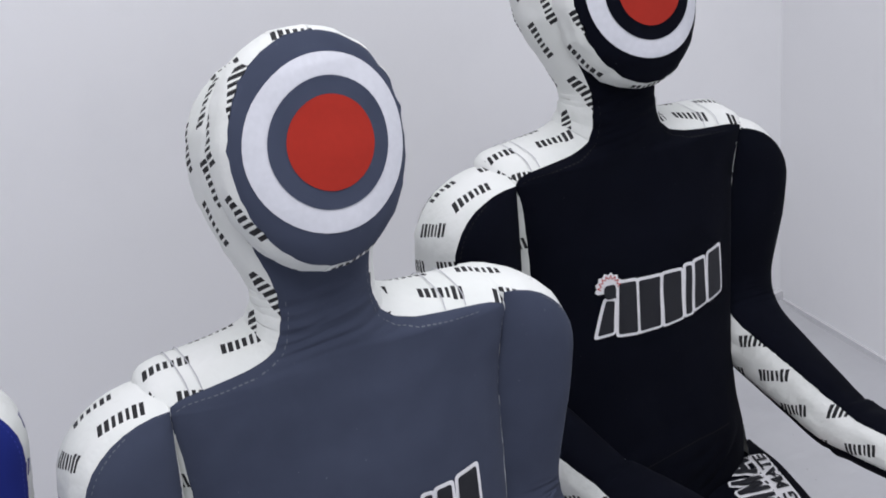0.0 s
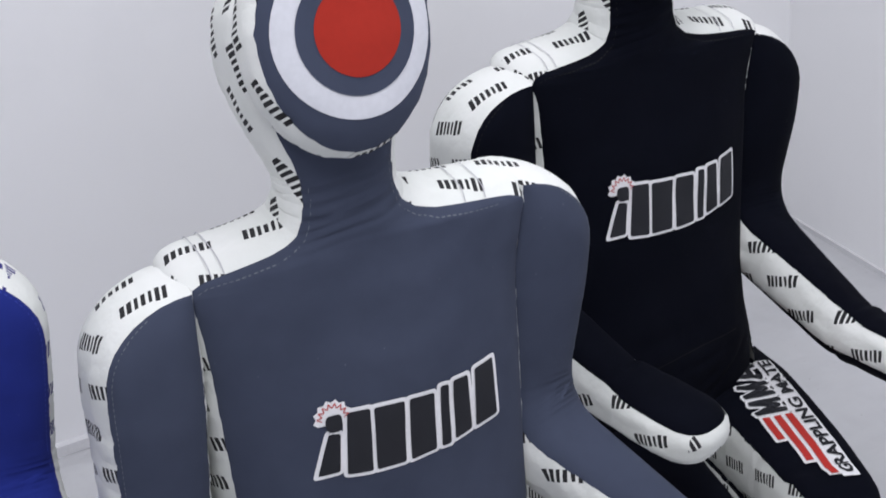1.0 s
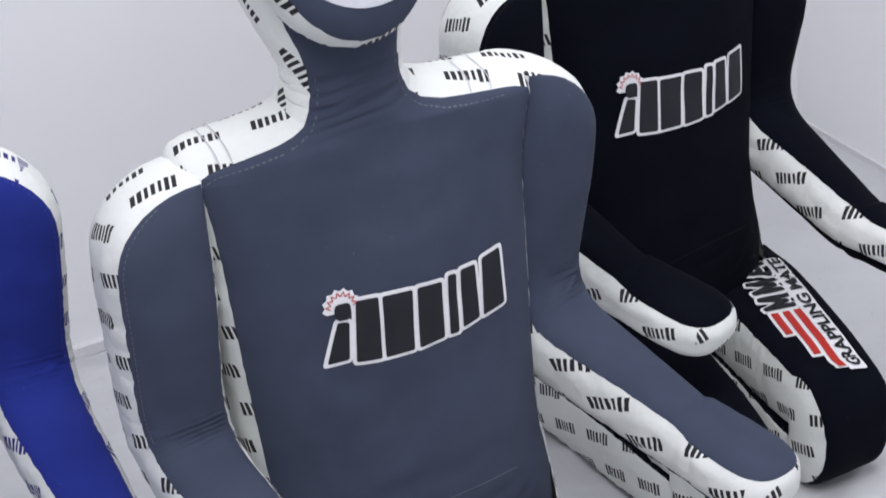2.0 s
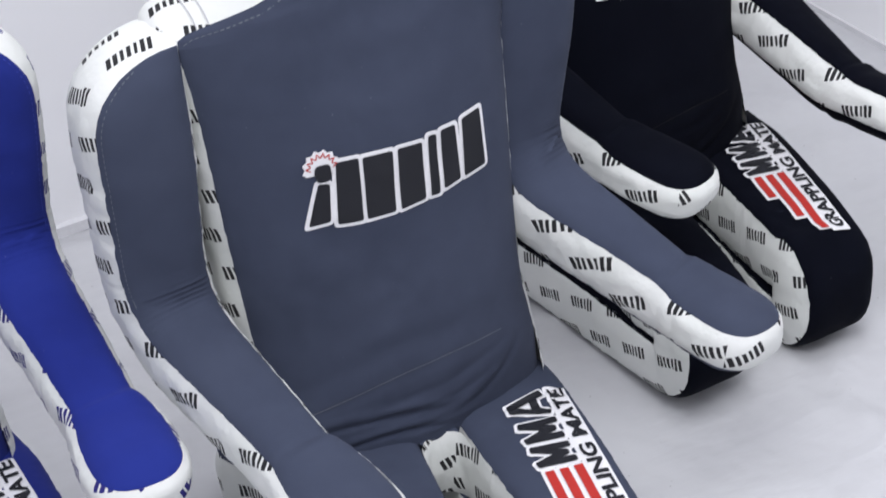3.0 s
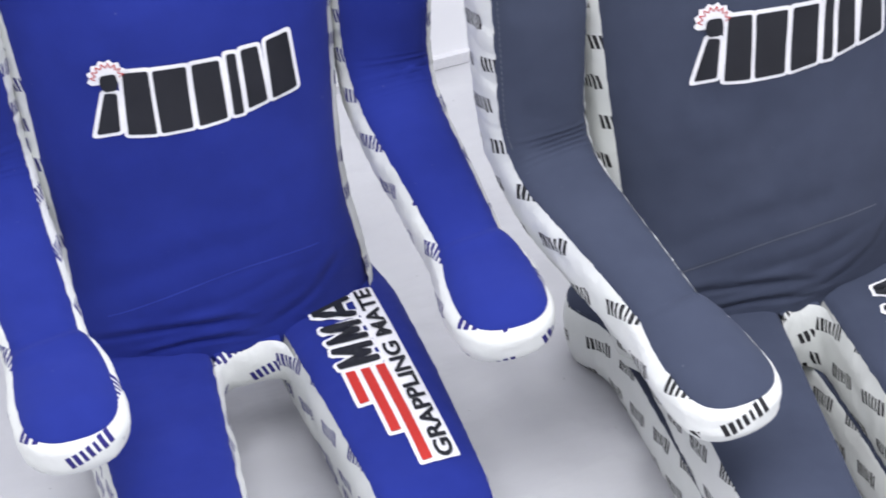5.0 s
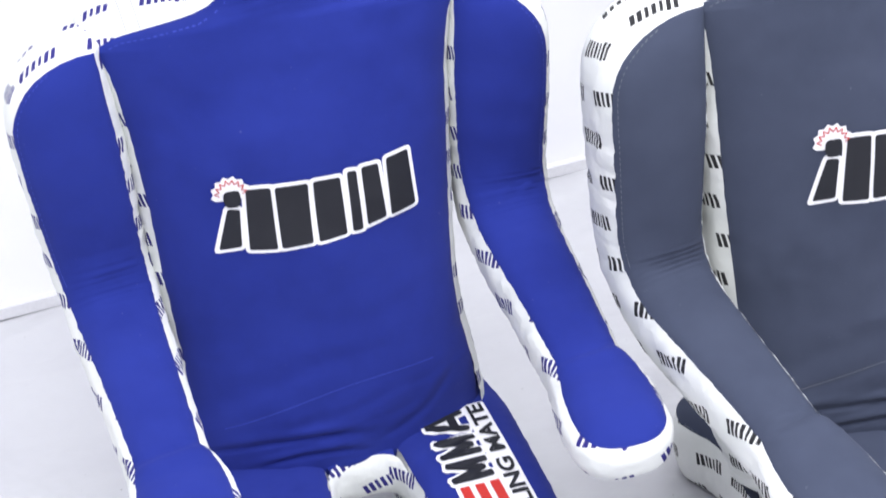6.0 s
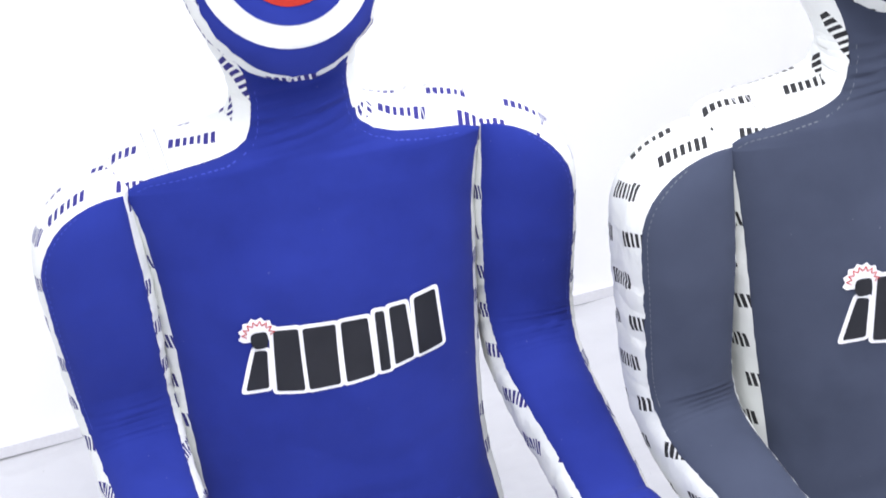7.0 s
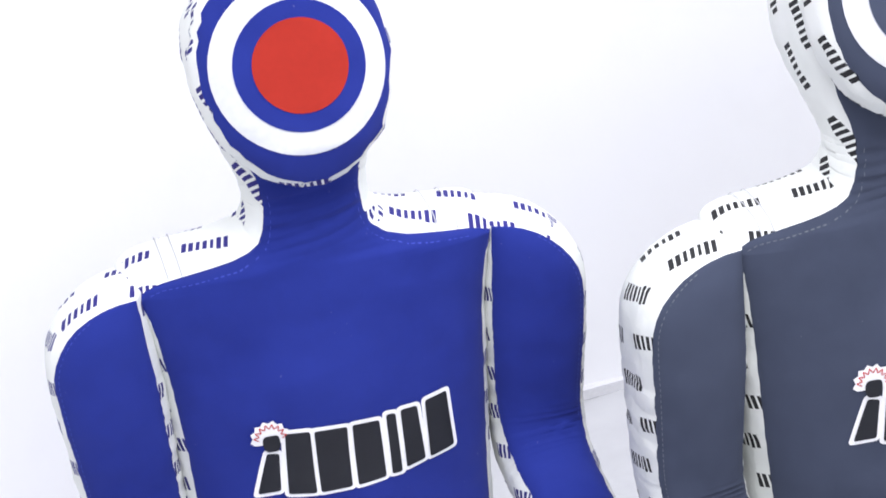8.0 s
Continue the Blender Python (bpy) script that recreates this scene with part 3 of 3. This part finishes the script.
    chest_print(body, trunk, lambda z: up(z + mark_up))
    ob = body.finish(name, m, skew, lift)
    return tagged(ob, label, "grappling dummy", group="row of grappling dummies")


THIGH = [(0, 0.068), (0.11, 0.0655), (0.17, 0.0625), (0.25, 0.0575)]


def crotch_band(body, material, cloth, legs, seed):
    """The side band where it turns round between the thighs."""
    front, back, radius = -0.150, -0.060, 0.022

    def inner(leg, side, y):
        hip, knee = leg[0], leg[1]
        f = (hip[1] - y) / (hip[1] - knee[1])
        return hip[0] + (knee[0] - hip[0]) * f - side * (curve(THIGH)(hip[1] - y) + 0.0070)

    l0, l1 = inner(legs[0], -1, front) - 0.006, inner(legs[0], -1, back)
    r0, r1 = inner(legs[1], 1, front) + 0.006, inner(legs[1], 1, back)
    path, _ = smooth_path([(l0, front, 0), (l1, back, 0), (r1, back - 0.002, 0), (r0, front, 0)], radius)
    tall = 0.050 if r1 - l1 > 0.055 else 0.080
    slot = body.slot(material)
    steps, rows = [], 9
    for a, b in zip(path, path[1:]):
        n = max(1, int((b - a).length / 0.006))
        steps += [a.lerp(b, i / n) for i in range(n)]
    steps.append(path[-1])
    pts = []
    for i, p in enumerate(steps):
        t = (steps[min(i + 1, len(steps) - 1)] - steps[max(i - 1, 0)]).normalized()
        inward = Vector((t.y, -t.x, 0))
        for k in range(rows + 1):
            f, bow = k / rows, max(0.0, 1 - ((p.y - back) / 0.03) ** 2)
            out = 0.006 * math.sin(math.pi * f) ** 0.6 + 0.002 * noise.noise(Vector((p.x * 60, p.y * 60, f * 3 + seed)))
            pts.append(p + inward * (out - 0.004) + Vector((0, 0, 0.150 + 0.006 * bow - tall * f)))
    start = body.add(pts)
    for i in range(len(steps) - 1):
        for k in range(rows):
            a = start + i * (rows + 1) + k
            body.face([a, a + 1, a + rows + 2, a + rows + 1], [(0, 0)] * 4, slot)
    # the trunk's cloth runs down to the band's upper edge
    slot = body.slot(cloth)
    tops = [pts[i * (rows + 1)] for i, p in enumerate(steps) if p.y > back - 0.010]
    mid = (l1 + r1) / 2
    cap = []
    for p in tops:
        for k in range(5):
            f = k / 4
            cap.append(Vector((p.x + (p.x - mid) * 0.1 * f, p.y + 0.040 * f, p.z + 0.016 * math.sin(f * math.pi / 2) * (1 - ((p.x - mid) / (r1 - l1) * 1.9) ** 2))))
    start = body.add(cap)
    for i in range(len(tops) - 1):
        for k in range(4):
            a = start + i * 5 + k
            body.face([a, a + 5, a + 6, a + 1], [(0, 0)] * 4, slot)


def chest_print(body, trunk, up):
    """The maker's mark as plain black blocks with white rims and a small red crest."""
    blocks = [
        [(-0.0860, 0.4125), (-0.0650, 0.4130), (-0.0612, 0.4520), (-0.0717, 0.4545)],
        [(-0.0576, 0.4080), (-0.0320, 0.4045), (-0.0299, 0.4700), (-0.0525, 0.4720)],
        [(-0.0271, 0.4040), (0.0029, 0.4027), (0.0059, 0.4665), (-0.0253, 0.4690)],
        [(0.0097, 0.4022), (0.0374, 0.4034), (0.0377, 0.4651), (0.0118, 0.4668)],
        [(0.0444, 0.4040), (0.0539, 0.4040), (0.0545, 0.4678), (0.0459, 0.4687)],
        [(0.0597, 0.4070), (0.0790, 0.4105), (0.0765, 0.4700), (0.0605, 0.4697)],
        [(0.0850, 0.4105), (0.1110, 0.4140), (0.1085, 0.4750), (0.0860, 0.4725)],
    ]

    def wider(outline, by):
        """A convex outline moved outwards."""
        pts, out = [Vector(p) for p in outline], []
        for k, b in enumerate(pts):
            p, q = (b - pts[k - 1]).normalized(), (pts[(k + 1) % len(pts)] - b).normalized()
            n = (Vector((p.y, -p.x)) + Vector((q.y, -q.x))).normalized()
            out.append(tuple(b + n * by / max(0.5, n.dot(Vector((q.y, -q.x))))))
        return out

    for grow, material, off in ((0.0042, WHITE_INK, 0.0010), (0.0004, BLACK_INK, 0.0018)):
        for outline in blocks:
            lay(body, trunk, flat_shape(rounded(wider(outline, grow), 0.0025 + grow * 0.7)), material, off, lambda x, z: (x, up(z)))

    cx, cz = -0.0668, 0.4705

    def put(outline, material, off):
        lay(body, trunk, flat_shape(outline, 0.003), material, off, lambda x, z: (x, up(z)))

    def fan(radii, spread=1.0):
        """Points fanning out over the upper half of the crest, alternating between the radii."""
        n = 17
        return [(cx + radii[i % 2] * math.cos(math.pi * (0.5 + spread * (0.5 - i / (n - 1)))), cz + radii[i % 2] * math.sin(math.pi * (0.5 + spread * (0.5 - i / (n - 1))))) for i in range(n)]

    # scalloped white ground, thin red zigzag, and the dark rounded top of the first block
    put(fan((0.0162, 0.0190), 1.25), WHITE_INK, 0.0014)
    zigzag = fan((0.0108, 0.0156), 1.05)
    for (xa, za), (xb, zb) in zip(zigzag, zigzag[1:]):
        d = math.hypot(xb - xa, zb - za)
        nx, nz = -(zb - za) / d * 0.0005, (xb - xa) / d * 0.0005
        put([(xa + nx, za + nz), (xa - nx, za - nz), (xb - nx, zb - nz), (xb + nx, zb + nz)], RED_INK, 0.0024)
    put(rounded([(cx - 0.0052, 0.4560), (cx + 0.0066, 0.4560), (cx + 0.0088, 0.4660), (cx + 0.0076, 0.4740), (cx - 0.0066, 0.4740), (cx - 0.0084, 0.4650)], 0.004), BLACK_INK, 0.0026)
    put(rounded([(cx - 0.0062, 0.4548), (cx + 0.0070, 0.4548), (cx + 0.0070, 0.4560), (cx - 0.0062, 0.4560)], 0.0003), WHITE_INK, 0.0030)


def thigh_print(body, leg, start, across, tilt, span):
    """Lettering along the thigh, read from the knee towards the hip, with three red bars."""
    # x of a shape runs from the knee to the hip, y across the thigh
    bend = leg.spine.key_lengths[2] - 0.021

    def turn(x, y):
        v = start - x * span / 0.278
        # the cloth runs longer than the leg's middle line where the knee bends
        return (y + across + tilt * (0.117 - x), v if v < bend else bend + (v - bend) * 0.385)

    def fit(text, size, x0, x1, y0, grow):
        """The text's letters stretched between x0 and x1."""
        points, faces = words(text, size, grow)
        lo, hi = min(x for x, y in points) + grow, max(x for x, y in points) - grow
        return [(x0 + (x - lo) * (x1 - x0) / (hi - lo), y + y0) for x, y in points], faces

    def strokes(x0, x1, y0, y1, lines, half):
        """Block letters between x0 and x1 from straight strokes."""
        for (ax, ay), (bx, by) in lines:
            a = Vector((x0 + (x1 - x0) * ax, y0 + (y1 - y0) * ay))
            b = Vector((x0 + (x1 - x0) * bx, y0 + (y1 - y0) * by))
            d = (b - a).normalized()
            n = Vector((-d.y, d.x)) * half
            a, b = a - d * half * 0.9, b + d * half * 0.9
            yield rounded([a - n, b - n, b + n, a + n], half * 0.5, 2)

    letter_m = [((0, 0), (0, 1)), ((0, 1), (0.5, 0.15)), ((0.5, 0.15), (1, 1)), ((1, 1), (1, 0))]
    letter_a = [((0, 0), (0.42, 1)), ((0.42, 1), (0.62, 1)), ((0.62, 1), (1, 0)), ((0.2, 0.28), (0.84, 0.28))]
    for grow, material, off in ((0.0036, WHITE_INK, 0.0012), (0.0002, BLACK_INK, 0.0026)):
        for (x0, x1), lines in (((0.162, 0.185), letter_m), ((0.201, 0.225), letter_m), ((0.242, 0.272), letter_a)):
            for k, outline in enumerate(strokes(x0, x1, 0.027, 0.062, lines, 0.0045 + grow)):
                lay(body, leg, flat_shape(outline, 0.005), material, off + k * 0.00008, turn)
    # the small line's white rims run together into one strip
    strip = [(-0.0045, -0.0045), (0.2825, -0.0045), (0.2825, 0.0205), (-0.0045, 0.0205)]
    lay(body, leg, flat_shape(rounded(strip, 0.004), 0.005), WHITE_INK, 0.0017, turn)
    lay(body, leg, fit("GRAPPLING MATE", 0.0225, 0.0, 0.278, 0.0, 0.0007), BLACK_INK, 0.0030, turn)
    for x0, y0 in ((0.002, 0.0215), (0.048, 0.0370), (0.099, 0.0525)):
        for grow, material, off in ((0.0038, WHITE_INK, 0.0012), (0.0, RED_INK, 0.0026)):
            pts = [(x0 - grow, y0 - grow), (0.150 + grow, y0 - grow), (0.150 + grow, y0 + 0.0098 + grow), (x0 - grow, y0 + 0.0098 + grow)]
            lay(body, leg, flat_shape(rounded(pts, 0.001 + grow * 0.5), 0.005), material, off, turn)


BLUE = dyed_cloth("royal_blue_cloth", (0.0118, 0.0210, 0.1711, 1), (0.0175, 0.0304, 0.2208, 1), 0.12, 0.05)
SLATE = dyed_cloth("slate_grey_cloth", (0.0391, 0.0478, 0.0771, 1), (0.0529, 0.0633, 0.0989, 1))
BLACK = dyed_cloth("black_cloth", (0.0019, 0.0024, 0.0055, 1), (0.0036, 0.0044, 0.0090, 1), 0.05, 0.0055)
BLUE_THREAD = print_ink("blue_thread", (0.03, 0.05, 0.31, 1), 0.8)
SLATE_THREAD = print_ink("slate_thread", grey(0.115, 0.125, 0.15), 0.8)
BLACK_THREAD = print_ink("black_thread", grey(0.006), 0.8)
PRINT_NAVY = printed_cloth("white_cloth_navy_print", (0.025, 0.022, 0.16, 1))
PRINT_BLACK = printed_cloth("white_cloth_black_print", (0.02, 0.02, 0.022, 1))

F = (0, -1, 0)
dummy("grappling_dummy", pose(-0.191, -0.631, 0, 0, 0, -5.3), BLUE, BLUE_THREAD, PRINT_NAVY,
      [[(-0.204, 0.046, 0.625), (-0.192, 0.044, 0.352), (-0.175, -0.178, 0.280), (-0.174, -0.298, 0.262), (-0.10, -0.99, 0)],
       [(0.229, 0.046, 0.622), (0.214, 0.044, 0.360), (0.228, -0.180, 0.280), (0.224, -0.300, 0.262), (-0.17, -0.985, 0)]],
      [[(-0.080, 0.05, 0.110), (-0.096, -0.330, 0.111), (0, 0, 0.039), (-0.110, 0.15, 0.0375)],
       [(0.126, 0.05, 0.110), (0.128, -0.330, 0.111), (0, 0, 0.039), (0.13, 0.15, 0.0375)]],
      "kneeling royal blue stuffed dummy, white printed side bands, target face", 1, (0.007, 0.005), skew=-0.01, print_at=0.354, across=-0.0320, tilt=0.004, lean=0.008, neck=0.010, span=0.276, slim=0.007)
dummy("grappling_dummy", pose(0.330, -0.848, 0, 0, 0, -7.2), SLATE, SLATE_THREAD, PRINT_BLACK,
      [[(-0.222, 0.048, 0.627), (-0.224, 0.040, 0.334), (-0.179, -0.196, 0.280), (-0.162, -0.320, 0.262), F],
       [(0.207, 0.062, 0.637), (0.177, 0.062, 0.362), (0.266, -0.122, 0.280), (0.302, -0.236, 0.262), (0.12, -0.99, 0), 0.08]],
      [[(-0.058, 0.05, 0.110), (-0.104, -0.335, 0.111), (0, 0, 0.039), (-0.084, 0.10, 0.0375), (-0.130, 0.185, 0.036)],
       [(0.128, 0.05, 0.110), (0.076, -0.335, 0.111), (0, 0, 0.039), (0.098, 0.15, 0.0375)]],
      "kneeling slate grey stuffed dummy, white printed side bands, target face", 40, (-0.020, 0.0225), 0.09, 0.03, 1.035, 0.008, 0.394, across=-0.0405, tilt=0.075, lift=0.006, lean=-0.006, neck=-0.016, rise=0.010, target=(0.002, 0.0035), span=0.288)
dummy("grappling_dummy", pose(0.883, -0.590, 0, 0, 0, -1.3), BLACK, BLACK_THREAD, PRINT_BLACK,
      [[(-0.214, 0.046, 0.625), (-0.212, 0.046, 0.375), (-0.152, -0.135, 0.285), (-0.117, -0.260, 0.262), F],
       [(0.217, 0.058, 0.611), (0.187, 0.058, 0.353), (0.192, -0.165, 0.267), (0.214, -0.285, 0.256), F, 0.35]],
      [[(-0.058, 0.05, 0.110), (-0.120, -0.270, 0.111), (0, 0, 0.039), (-0.112, 0.17, 0.0375)],
       [(0.160, 0.05, 0.110), (0.062, -0.275, 0.111), (0, 0, 0.039), (0.150, 0.17, 0.0375)]],
      "kneeling black stuffed dummy, white printed side bands, target face", 80, (-0.001, 0.005), 0.0, -0.02, 1.0, 0.008, 0.347, across=-0.034, tilt=0.05, span=0.283, lean=0.003, neck=-0.004, target=(0.003, 0.002))
